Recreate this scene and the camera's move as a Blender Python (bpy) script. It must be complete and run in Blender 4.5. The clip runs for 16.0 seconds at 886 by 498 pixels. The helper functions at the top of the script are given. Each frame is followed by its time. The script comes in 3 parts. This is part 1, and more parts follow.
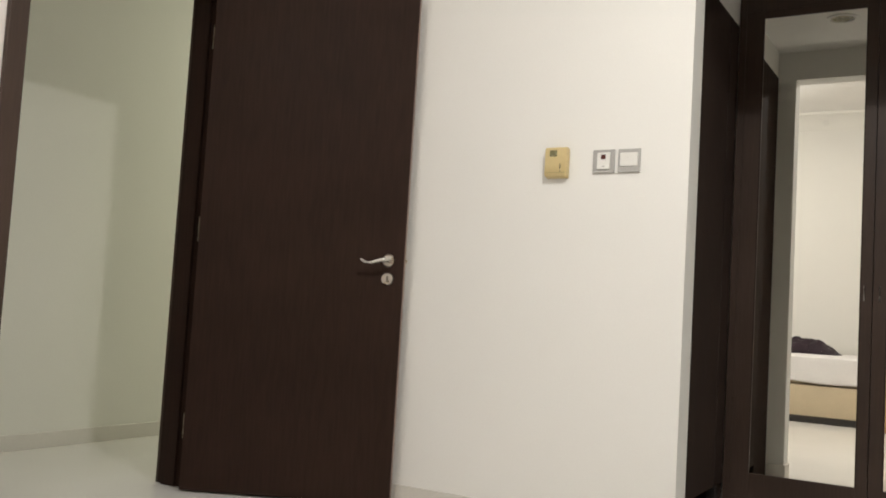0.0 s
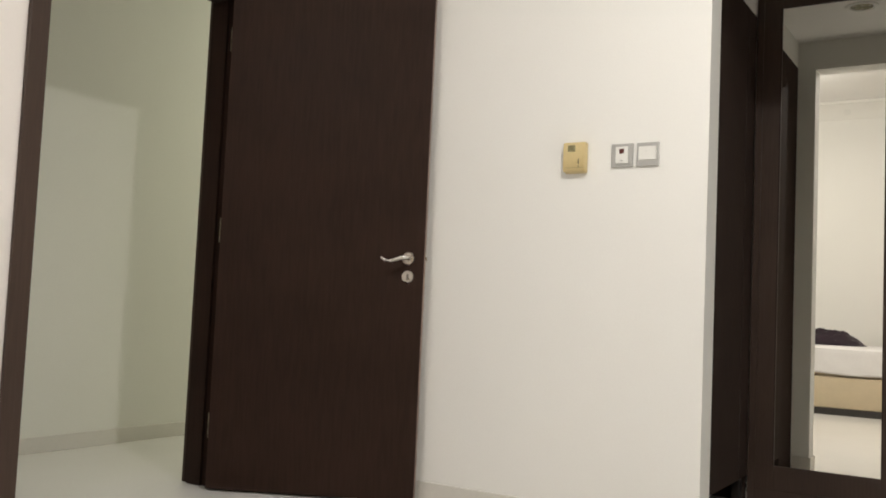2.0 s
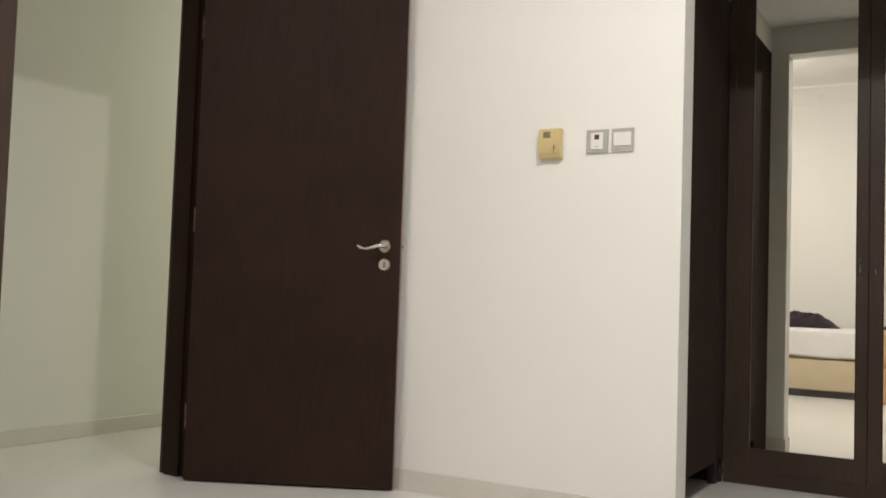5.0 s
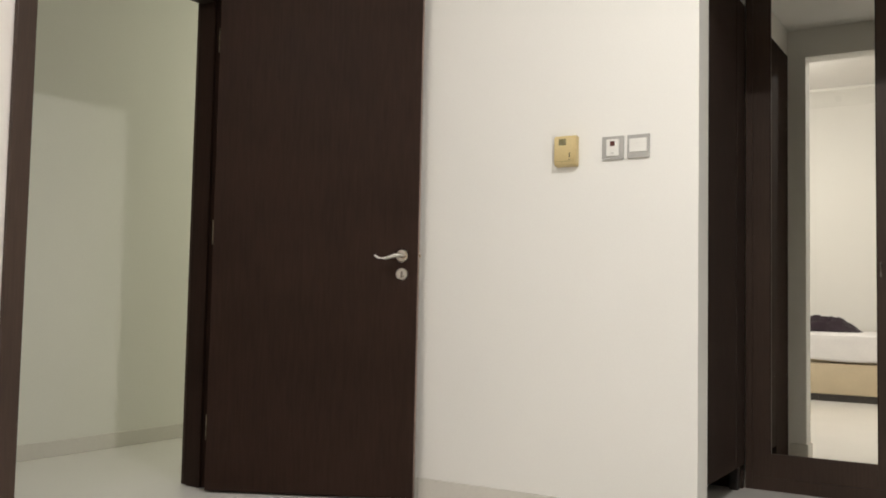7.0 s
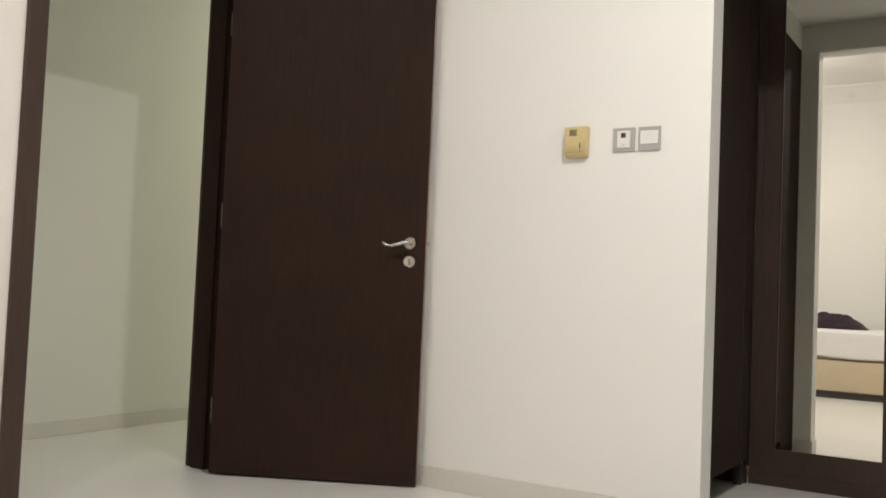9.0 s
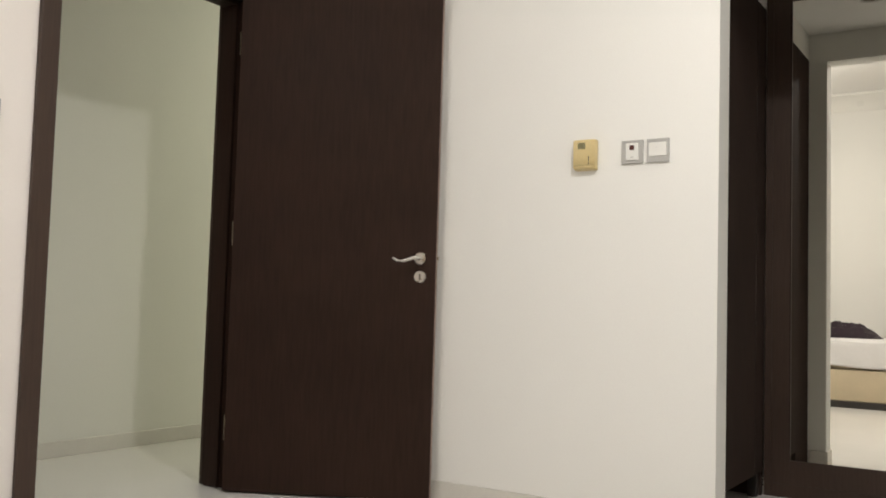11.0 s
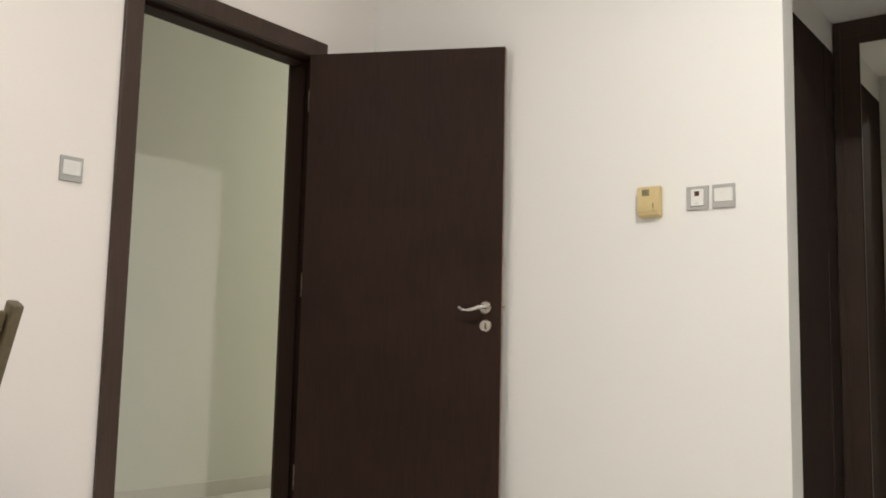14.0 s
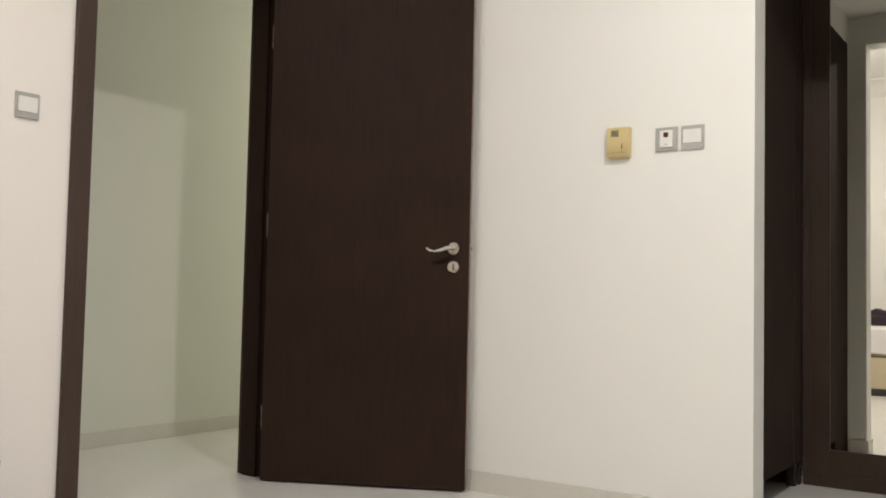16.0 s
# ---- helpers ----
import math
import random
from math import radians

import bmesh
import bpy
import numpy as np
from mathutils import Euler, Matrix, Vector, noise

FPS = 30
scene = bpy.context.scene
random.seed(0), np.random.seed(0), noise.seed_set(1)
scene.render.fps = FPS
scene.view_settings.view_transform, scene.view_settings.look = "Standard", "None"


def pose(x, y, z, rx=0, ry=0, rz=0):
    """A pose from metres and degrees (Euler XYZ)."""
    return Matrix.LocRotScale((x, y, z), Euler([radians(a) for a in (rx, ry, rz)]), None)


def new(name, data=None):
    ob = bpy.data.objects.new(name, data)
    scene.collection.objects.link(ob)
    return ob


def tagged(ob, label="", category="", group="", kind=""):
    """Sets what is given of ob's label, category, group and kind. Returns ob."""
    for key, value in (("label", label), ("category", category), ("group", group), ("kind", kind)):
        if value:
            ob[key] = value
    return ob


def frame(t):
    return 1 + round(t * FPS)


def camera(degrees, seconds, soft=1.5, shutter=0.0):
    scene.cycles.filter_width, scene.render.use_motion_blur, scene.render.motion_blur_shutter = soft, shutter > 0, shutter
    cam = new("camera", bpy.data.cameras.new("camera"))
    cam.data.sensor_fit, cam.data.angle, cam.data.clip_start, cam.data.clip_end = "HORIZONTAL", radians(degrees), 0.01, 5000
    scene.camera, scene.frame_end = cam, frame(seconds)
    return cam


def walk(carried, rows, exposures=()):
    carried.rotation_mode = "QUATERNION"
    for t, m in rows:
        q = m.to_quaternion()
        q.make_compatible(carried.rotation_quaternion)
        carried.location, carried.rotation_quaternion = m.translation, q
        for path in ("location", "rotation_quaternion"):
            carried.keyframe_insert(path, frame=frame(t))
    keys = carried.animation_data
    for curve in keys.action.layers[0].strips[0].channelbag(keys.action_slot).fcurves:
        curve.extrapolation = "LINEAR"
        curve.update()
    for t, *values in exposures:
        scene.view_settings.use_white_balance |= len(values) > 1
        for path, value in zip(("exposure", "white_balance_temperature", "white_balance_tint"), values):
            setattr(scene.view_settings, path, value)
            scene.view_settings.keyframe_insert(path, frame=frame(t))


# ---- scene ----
cam = camera(52.29, 16.0, soft=1.8)
# seconds, x, y, z, tilt, roll, turn: a phone held still by hand
PATH = [
    (0.0, 2.8331, -3.1397, 0.8011, 93.881, -3.420, 30.680),
    (0.3, 2.8335, -3.1394, 0.7997, 94.159, -3.476, 30.580),
    (0.5, 2.8337, -3.1392, 0.7988, 93.921, -3.419, 30.114),
    (0.8, 2.8289, -3.1316, 0.7981, 93.339, -3.398, 29.814),
    (1.0, 2.8257, -3.1266, 0.7977, 92.181, -3.760, 28.921),
    (1.2, 2.8288, -3.1279, 0.7964, 92.486, -3.424, 29.504),
    (1.3, 2.8286, -3.1283, 0.7972, 92.428, -3.249, 30.259),
    (1.5, 2.8283, -3.1290, 0.7988, 92.245, -3.087, 30.502),
    (1.7, 2.8323, -3.1361, 0.7997, 92.785, -2.988, 30.792),
    (2.0, 2.8383, -3.1467, 0.8011, 93.621, -2.553, 32.002),
    (2.5, 2.8381, -3.1447, 0.7994, 93.304, -2.547, 31.564),
    (3.0, 2.8395, -3.1428, 0.8034, 93.490, -2.325, 31.124),
    (3.5, 2.8401, -3.1364, 0.8063, 93.104, -2.362, 30.695),
    (3.7, 2.8405, -3.1367, 0.8060, 93.023, -2.408, 30.486),
    (5.8, 2.8452, -3.1395, 0.8035, 92.875, -1.392, 31.198),
    (6.0, 2.8457, -3.1398, 0.8033, 93.025, -1.279, 31.358),
    (6.5, 2.8458, -3.1396, 0.8029, 92.996, -1.315, 31.740),
    (7.0, 2.8479, -3.1425, 0.8048, 93.349, -1.173, 31.835),
    (7.5, 2.8488, -3.1427, 0.8017, 93.505, -1.116, 31.816),
    (8.0, 2.8456, -3.1414, 0.8007, 93.248, -1.244, 31.558),
    (8.2, 2.8462, -3.1417, 0.8002, 93.034, -1.525, 31.588),
    (8.5, 2.8470, -3.1421, 0.7995, 92.173, -2.365, 31.457),
    (8.7, 2.8462, -3.1420, 0.8011, 91.421, -2.795, 31.093),
    (9.0, 2.8450, -3.1418, 0.8036, 92.618, -2.433, 32.240),
    (9.2, 2.8453, -3.1426, 0.8038, 92.850, -2.330, 32.425),
    (11.3, 2.8480, -3.1500, 0.8058, 93.870, -1.259, 33.200),
    (11.5, 2.8545, -3.1550, 0.8040, 94.803, -0.875, 33.338),
    (11.7, 2.8521, -3.1507, 0.8034, 95.063, -0.702, 33.069),
    (12.0, 2.8484, -3.1443, 0.8024, 93.944, -0.768, 32.313),
    (12.2, 2.8499, -3.1522, 0.8008, 94.530, -0.410, 32.360),
    (12.4, 2.8514, -3.1601, 0.7993, 96.607, -0.506, 32.961),
    (12.5, 2.8522, -3.1640, 0.7985, 97.552, -0.428, 33.480),
    (12.7, 2.8488, -3.1614, 0.7999, 97.748, -0.198, 33.722),
    (13.0, 2.8436, -3.1576, 0.8021, 95.727, -1.445, 32.390),
    (13.2, 2.8423, -3.1574, 0.8025, 94.693, -2.465, 31.886),
    (13.5, 2.8403, -3.1571, 0.8030, 94.171, -2.598, 32.807),
    (13.7, 2.8513, -3.1605, 0.8023, 95.603, -1.819, 35.171),
    (14.0, 2.8677, -3.1655, 0.8013, 96.544, -1.287, 37.184),
    (14.2, 2.8682, -3.1628, 0.8022, 95.631, -1.282, 37.156),
    (14.5, 2.8689, -3.1587, 0.8035, 94.980, -1.322, 36.746),
    (14.7, 2.8674, -3.1584, 0.8042, 94.327, -1.342, 36.400),
    (15.0, 2.8652, -3.1579, 0.8053, 94.301, -1.278, 36.442),
    (15.5, 2.8623, -3.1553, 0.8011, 93.547, -1.265, 35.830),
    (16.0, 2.8508, -3.1500, 0.8020, 92.859, -1.242, 35.079),
]
EXPOSURE = -0.52
walk(cam, [(t, pose(*p)) for t, *p in PATH])

# ---- light ----
scene.view_settings.exposure = EXPOSURE
world = bpy.data.worlds.new("night")
world.use_nodes = True
world.node_tree.nodes["Background"].inputs["Color"].default_value = (0.01, 0.012, 0.02, 1)
world.node_tree.nodes["Background"].inputs["Strength"].default_value = 0.2
scene.world = world


def point_lamp(name, place, watts, colour, radius):
    data = bpy.data.lights.new(name, "POINT")
    data.energy, data.color, data.shadow_soft_size = watts, colour, radius
    ob = new(name, data)
    ob.location = place
    return ob


# two ceiling lamps, one above the open floor and one over the bed's end; each shines round about and down
WHITE = (1.0, 0.968, 0.920)
for place, around, downward in (((2.55, -1.59, 2.77), 39, 43), ((0.95, -2.92, 2.77), 19, 12)):
    point_lamp("room_light", place, around, WHITE, 0.07)
    down = bpy.data.lights.new("room_light_down", "AREA")
    down.shape, down.size, down.energy, down.color = "DISK", 0.16, downward, WHITE
    new("room_light_down", down).location = place
point_lamp("corridor_light", (-0.62, 2.15, 2.15), 39, (1.0, 0.995, 0.83), 0.10)


# ---- materials ----
def material(name, colour, rough=0.5, metal=0.0, vary=0.06, fine=60.0, coarse=3.0, stretch=(1, 1, 1), bump=0.0,
             second=None, coat=0.0, rough_vary=0.08, sheen=0.0, spec=0.5):
    """Colour with grain and broad unevenness, in metres on the object."""
    m = bpy.data.materials.new(name)
    m.use_nodes = True
    nodes, links = m.node_tree.nodes, m.node_tree.links
    bsdf = nodes["Principled BSDF"]
    bsdf.inputs["Metallic"].default_value = metal
    coords = nodes.new("ShaderNodeTexCoord")
    mapping = nodes.new("ShaderNodeMapping")
    mapping.inputs["Scale"].default_value = stretch
    links.new(coords.outputs["Object"], mapping.inputs["Vector"])
    grain = nodes.new("ShaderNodeTexNoise")
    grain.inputs["Scale"].default_value, grain.inputs["Detail"].default_value = fine, 6
    broad = nodes.new("ShaderNodeTexNoise")
    broad.inputs["Scale"].default_value, broad.inputs["Detail"].default_value = coarse, 3
    links.new(mapping.outputs["Vector"], grain.inputs["Vector"])
    links.new(coords.outputs["Object"], broad.inputs["Vector"])
    mix = nodes.new("ShaderNodeMix")
    mix.data_type = "FLOAT"
    mix.inputs["Factor"].default_value = 0.5
    links.new(grain.outputs["Fac"], mix.inputs["A"])
    links.new(broad.outputs["Fac"], mix.inputs["B"])
    ramp = nodes.new("ShaderNodeValToRGB")
    low = tuple(c * (1 - vary) for c in colour)
    high = second if second else tuple(min(1, c * (1 + vary)) for c in colour)
    ramp.color_ramp.elements[0].position, ramp.color_ramp.elements[0].color = 0.35, (*low, 1)
    ramp.color_ramp.elements[1].position, ramp.color_ramp.elements[1].color = 0.65, (*high, 1)
    links.new(mix.outputs["Result"], ramp.inputs["Fac"])
    links.new(ramp.outputs["Color"], bsdf.inputs["Base Color"])
    spread = nodes.new("ShaderNodeMapRange")
    spread.inputs["From Min"].default_value, spread.inputs["From Max"].default_value = 0.3, 0.7
    spread.inputs["To Min"].default_value, spread.inputs["To Max"].default_value = max(0.02, rough - rough_vary), min(1, rough + rough_vary)
    links.new(broad.outputs["Fac"], spread.inputs["Value"])
    links.new(spread.outputs["Result"], bsdf.inputs["Roughness"])
    if bump:
        relief = nodes.new("ShaderNodeBump")
        relief.inputs["Strength"].default_value, relief.inputs["Distance"].default_value = bump, 0.002
        links.new(grain.outputs["Fac"], relief.inputs["Height"])
        links.new(relief.outputs["Normal"], bsdf.inputs["Normal"])
    bsdf.inputs["Specular IOR Level"].default_value = spec
    bsdf.inputs["Coat Weight"].default_value = coat
    bsdf.inputs["Coat Roughness"].default_value = 0.12
    bsdf.inputs["Sheen Weight"].default_value = sheen
    return m


PAINT = material("cream_wall_paint", (0.84, 0.83, 0.795), 0.8, vary=0.015, fine=140, coarse=1.3, bump=0.12, spec=0.2)
WARM_PAINT = material("warm_cream_wall_paint", (0.86, 0.81, 0.772), 0.8, vary=0.015, fine=140, coarse=1.3, bump=0.12, spec=0.2)
CORRIDOR_PAINT = material("corridor_wall_paint", (0.80, 0.795, 0.73), 0.8, vary=0.02, fine=140, coarse=1.3, bump=0.12, spec=0.2)
CEILING_PAINT = material("ceiling_paint", (0.85, 0.84, 0.82), 0.7, vary=0.02, fine=140, coarse=1.0, bump=0.1)
TILE = material("polished_floor_tile", (0.80, 0.785, 0.75), 0.24, vary=0.03, fine=90, coarse=0.9, rough_vary=0.015)
SKIRTING = material("skirting_tile", (0.68, 0.655, 0.60), 0.4, vary=0.03, fine=70, coarse=5)
WOOD = material("dark_stained_wood", (0.0270, 0.0151, 0.0112), 0.50, vary=0.16, fine=9, coarse=2.5, stretch=(14, 14, 0.8), bump=0.05, second=(0.0368, 0.0200, 0.0147), coat=0.0, spec=0.10)
WOOD_EDGE = material("worn_wood_edge", (0.28, 0.20, 0.165), 0.45, vary=0.3, fine=30, coarse=12, stretch=(1, 1, 0.2))
WOOD_GLOSS = material("lacquered_dark_wood", (0.047, 0.0325, 0.0270), 0.85, vary=0.15, fine=9, coarse=2.5, stretch=(14, 14, 0.8), second=(0.056, 0.0380, 0.0315), spec=0.05, rough_vary=0.03)
LACQUER = material("glossy_lacquer", (0.030, 0.021, 0.018), 0.06, vary=0.1, fine=40, coarse=8, rough_vary=0.01, coat=0.2)
# dark wood raised in tone: lamplight on casings and wardrobe put into the colour
LIT_WOOD = material("lit_dark_brown_wood", (0.057, 0.0375, 0.0290), 0.42, vary=0.16, fine=9, coarse=2.5, stretch=(14, 14, 0.8), bump=0.04, second=(0.072, 0.0465, 0.0355), spec=0.25)
OLIVE_WOOD = material("olive_brown_wood", (0.105, 0.080, 0.042), 0.45, vary=0.25, fine=12, coarse=6, stretch=(10, 10, 1), bump=0.06)
NICKEL = material("satin_nickel", (0.62, 0.60, 0.57), 0.30, metal=1.0, vary=0.04, fine=200, coarse=30)
DARK_METAL = material("dark_hinge_metal", (0.42, 0.36, 0.28), 0.30, metal=1.0, vary=0.1, fine=120, coarse=30)
PLATE = material("silver_grey_plastic", (0.42, 0.41, 0.39), 0.38, vary=0.05, fine=160, coarse=20)
ROCKER = material("white_plastic", (0.80, 0.79, 0.75), 0.35, vary=0.02, fine=160, coarse=20)
YELLOWED = material("yellowed_plastic", (0.63, 0.50, 0.25), 0.42, vary=0.06, fine=160, coarse=14)
DISPLAY = material("grey_green_display", (0.20, 0.18, 0.09), 0.25, vary=0.1, fine=80, coarse=40)
DARK = material("dark_plastic", (0.03, 0.026, 0.024), 0.4, vary=0.1, fine=120, coarse=20)
KEYHOLE = material("tarnished_lock_metal", (0.22, 0.20, 0.18), 0.45, metal=0.6, vary=0.1, fine=120, coarse=30)
RED = material("dark_red_window", (0.085, 0.020, 0.016), 0.25, vary=0.1, fine=120, coarse=40)
SHEET = material("white_cotton_sheet", (0.80, 0.78, 0.78), 0.85, vary=0.03, fine=90, coarse=6, bump=0.25, sheen=0.2)
DIVAN = material("beige_divan_fabric", (0.60, 0.50, 0.35), 0.85, vary=0.06, fine=150, coarse=7, bump=0.3, sheen=0.2)
PEACH = material("peach_upholstery", (0.58, 0.40, 0.22), 0.8, vary=0.08, fine=120, coarse=6, bump=0.3, sheen=0.2)
CURTAIN = material("beige_curtain_cloth", (0.50, 0.36, 0.20), 0.8, vary=0.12, fine=60, coarse=5, stretch=(4, 4, 0.3), bump=0.15, sheen=0.2)
GARMENT = material("purple_black_cloth", (0.026, 0.014, 0.022), 0.9, vary=0.3, fine=90, coarse=12, bump=0.3, sheen=0.1)
STRAP = material("dark_teal_strap", (0.030, 0.042, 0.055), 0.6, vary=0.2, fine=200, coarse=20)
BLUE = material("periwinkle_plastic", (0.40, 0.44, 0.66), 0.4, vary=0.06, fine=90, coarse=9)
TRIM = material("white_gloss_paint", (0.82, 0.81, 0.77), 0.35, vary=0.02, fine=120, coarse=3)


def mirror_glass():
    m = bpy.data.materials.new("mirror_glass")
    m.use_nodes = True
    bsdf = m.node_tree.nodes["Principled BSDF"]
    bsdf.inputs["Base Color"].default_value = (0.96, 0.94, 0.87, 1)
    bsdf.inputs["Metallic"].default_value, bsdf.inputs["Roughness"].default_value = 1.0, 0.012
    return m


MIRROR = mirror_glass()


# ---- building helpers ----
def box(bm, x0, x1, y0, y1, z0, z1, bevel=0.0, m=None):
    made = bmesh.ops.create_cube(bm, size=1)["verts"]
    move = pose((x0 + x1) / 2, (y0 + y1) / 2, (z0 + z1) / 2) @ Matrix.Diagonal((x1 - x0, y1 - y0, z1 - z0, 1))
    bmesh.ops.transform(bm, matrix=(m @ move) if m else move, verts=made)
    if bevel:
        edges = list({e for v in made for e in v.link_edges})
        bmesh.ops.bevel(bm, geom=edges, offset=bevel, segments=3, profile=0.5, affect="EDGES")
    return bm


def boxes(*rows, bevel=0.0, m=None):
    bm = bmesh.new()
    for r in rows:
        box(bm, *r, bevel=bevel, m=m)
    return bm


def tube(bm, points, radii, sides=14, flat=1.0, m=None):
    """A round or flattened rod through points."""
    rings = []
    for i, p in enumerate(points):
        a, b = Vector(points[max(0, i - 1)]), Vector(points[min(len(points) - 1, i + 1)])
        way = (b - a).normalized()
        side = way.cross(Vector((0, 0, 1)))
        side = side.normalized() if side.length > 1e-4 else Vector((1, 0, 0))
        up = side.cross(way)
        r = radii[i] if isinstance(radii, (list, tuple)) else radii
        ring = [bm.verts.new(Vector(p) + side * (r * math.cos(k)) + up * (r * flat * math.sin(k)))
                for k in (2 * math.pi * j / sides for j in range(sides))]
        rings.append(ring)
    for a, b in zip(rings, rings[1:]):
        for j in range(sides):
            bm.faces.new((a[j], a[(j + 1) % sides], b[(j + 1) % sides], b[j]))
    bm.faces.new(rings[0][::-1])
    bm.faces.new(rings[-1])
    if m:
        bmesh.ops.transform(bm, matrix=m, verts=[v for r in rings for v in r])
    return bm


def disc(bm, r, depth, m, bevel=0.0, sides=36):
    made = bmesh.ops.create_cone(bm, cap_ends=True, segments=sides, radius1=r, radius2=r - bevel, depth=depth)["verts"]
    bmesh.ops.transform(bm, matrix=m, verts=made)
    return bm


def mesh_object(name, bm, mat, smooth=False):
    bmesh.ops.recalc_face_normals(bm, faces=bm.faces)
    data = bpy.data.meshes.new(name)
    bm.to_mesh(data)
    bm.free()
    data.materials.append(mat)
    if smooth:
        data.shade_smooth()
        data.set_sharp_from_angle(angle=radians(40))
    return new(name, data)


def thing(name, place, label, category, group=""):
    ob = new(name)
    ob.empty_display_size = 0.05
    ob.location = place
    return tagged(ob, label, category, group)


def part(name, bm, mat, parent, label="", smooth=False):
    """One mesh in world places, under a thing (an Empty) or under a part."""
    ob = mesh_object(name, bm, mat, smooth)
    ob.parent = parent
    if parent.type == "EMPTY":
        ob.matrix_parent_inverse = Matrix.Translation(-parent.location)
    if label:
        tagged(ob, label)
    return ob


def structure(name, bm, mat, label, category, smooth=False):
    return tagged(mesh_object(name, bm, mat, smooth), label, category, "", "structure")


# ---- the shell ----
CEIL, BACK, RIGHT = 3.0, -4.4, 5.0
# W_RIGHT: unseen side of the opening, invented close in to keep the passage dim
W_END, W_RIGHT, W_THICK, BEAM = 1.942, 2.86, 0.121, 2.178       # the wall with the switches ends at a passage under a beam
MIRROR_Y, PASS_CEIL, PASS_RIGHT, PASS_BACK = 1.064, 2.336, 3.4, 1.70
L_THICK = 0.155
DOOR_Y0, DOOR_Y1, DOOR_TOP = -1.284, -0.386, 2.103
CORR_X = -1.17

structure("floor", boxes((-1.35, RIGHT + 0.15, BACK - 0.15, 3.2, -0.12, 0.0)), TILE, "polished off-white floor tile, lightly glossy", "floor")
structure("wall_north", boxes((-L_THICK, W_END, 0, W_THICK, 0, CEIL), (W_END, W_RIGHT, 0, W_THICK, BEAM, CEIL),
                              (W_RIGHT, RIGHT, 0, W_THICK, 0, CEIL)), PAINT, "cream painted wall with a wide opening", "wall")
structure("wall_west", boxes((-L_THICK, 0, BACK, DOOR_Y0 - 0.03, 0, CEIL), (-L_THICK, 0, DOOR_Y1 + 0.03, -0.0005, 0, CEIL),
                             (-L_THICK, 0, DOOR_Y0 - 0.03, DOOR_Y1 + 0.03, DOOR_TOP + 0.03, CEIL)), WARM_PAINT, "cream painted wall with a doorway", "wall")
structure("wall_south", boxes((-L_THICK, RIGHT, BACK - 0.15, BACK, 0, CEIL)), PAINT, "cream painted wall behind the bed", "wall")
structure("wall_east", boxes((RIGHT, RIGHT + 0.15, BACK - 0.15, 3.2, 0, CEIL)), PAINT, "plain cream painted wall", "wall")
structure("ceiling", boxes((-1.35, RIGHT + 0.15, BACK - 0.15, W_THICK, CEIL, CEIL + 0.1)), CEILING_PAINT, "white painted ceiling", "ceiling")
structure("passage_ceiling", boxes((1.2, PASS_RIGHT, W_THICK, PASS_BACK, PASS_CEIL, PASS_CEIL + 0.08)), CEILING_PAINT, "lowered white ceiling over the passage", "ceiling")
structure("passage_wall", boxes((1.1, 1.2, W_THICK, PASS_BACK, 0, PASS_CEIL + 0.08), (1.1, PASS_RIGHT + 0.1, PASS_BACK, PASS_BACK + 0.1, 0, PASS_CEIL + 0.08),
                                (PASS_RIGHT, PASS_RIGHT + 0.1, W_THICK, PASS_BACK, 0, PASS_CEIL + 0.08),
                                (1.2, 1.849, W_THICK, 1.06, 2.196, PASS_CEIL)), PAINT, "plain cream wall closing the passage", "wall")
structure("corridor_wall", boxes((CORR_X - 0.15, CORR_X, -3.4, 3.0, 0, 2.7), (CORR_X, -L_THICK, -3.4, -3.3, 0, 2.7), (CORR_X, 1.1, 2.9, 3.0, 0, 2.7),
                                 (1.0, 1.1, W_THICK, 2.9, 0, 2.7)), CORRIDOR_PAINT, "pale painted corridor wall", "wall")
structure("corridor_ceiling", boxes((CORR_X - 0.15, -L_THICK, -3.4, 3.0, 2.7, 2.8), (-L_THICK, 1.1, W_THICK, 3.0, 2.7, 2.8)), CEILING_PAINT, "white corridor ceiling", "ceiling")

# skirtings of tile
structure("baseboard_end", boxes((W_END, W_END + 0.010, 0.002, W_THICK + 0.012, 0, 0.085), (1.86, W_END - 0.0002, W_THICK, W_THICK + 0.012, 0, 0.085), bevel=0.0015), SKIRTING, "beige tile skirting round the wall end", "skirting")
structure("baseboard_west", boxes((0, 0.012, BACK, -1.37, 0, 0.085), bevel=0.003), SKIRTING, "beige tile skirting beside the doorway", "skirting")


def tiled_skirting(name, label, cuts, place):
    """Skirting of tiles butted end to end, with a fine joint between them."""
    ob = thing(name, (0, 0, 0), label, "skirting")
    ob["kind"] = "structure"
    for i, (a, b) in enumerate(zip(cuts, cuts[1:])):
        part("tile", boxes(place(a + 0.0003, b - 0.0003, 0.0006 * (i % 2)), bevel=0.0012), SKIRTING, ob)


tiled_skirting("baseboard_north", "beige tile skirting along the cream wall", (0.0, 0.20, 0.80, 1.40, W_END), lambda a, b, o: (a, b, -0.012 - o, 0, 0, 0.0845 + o))
structure("baseboard_corridor", boxes((CORR_X, CORR_X + 0.012, -3.3, 2.9, 0, 0.078), bevel=0.003), SKIRTING, "beige tile skirting along the corridor", "skirting")


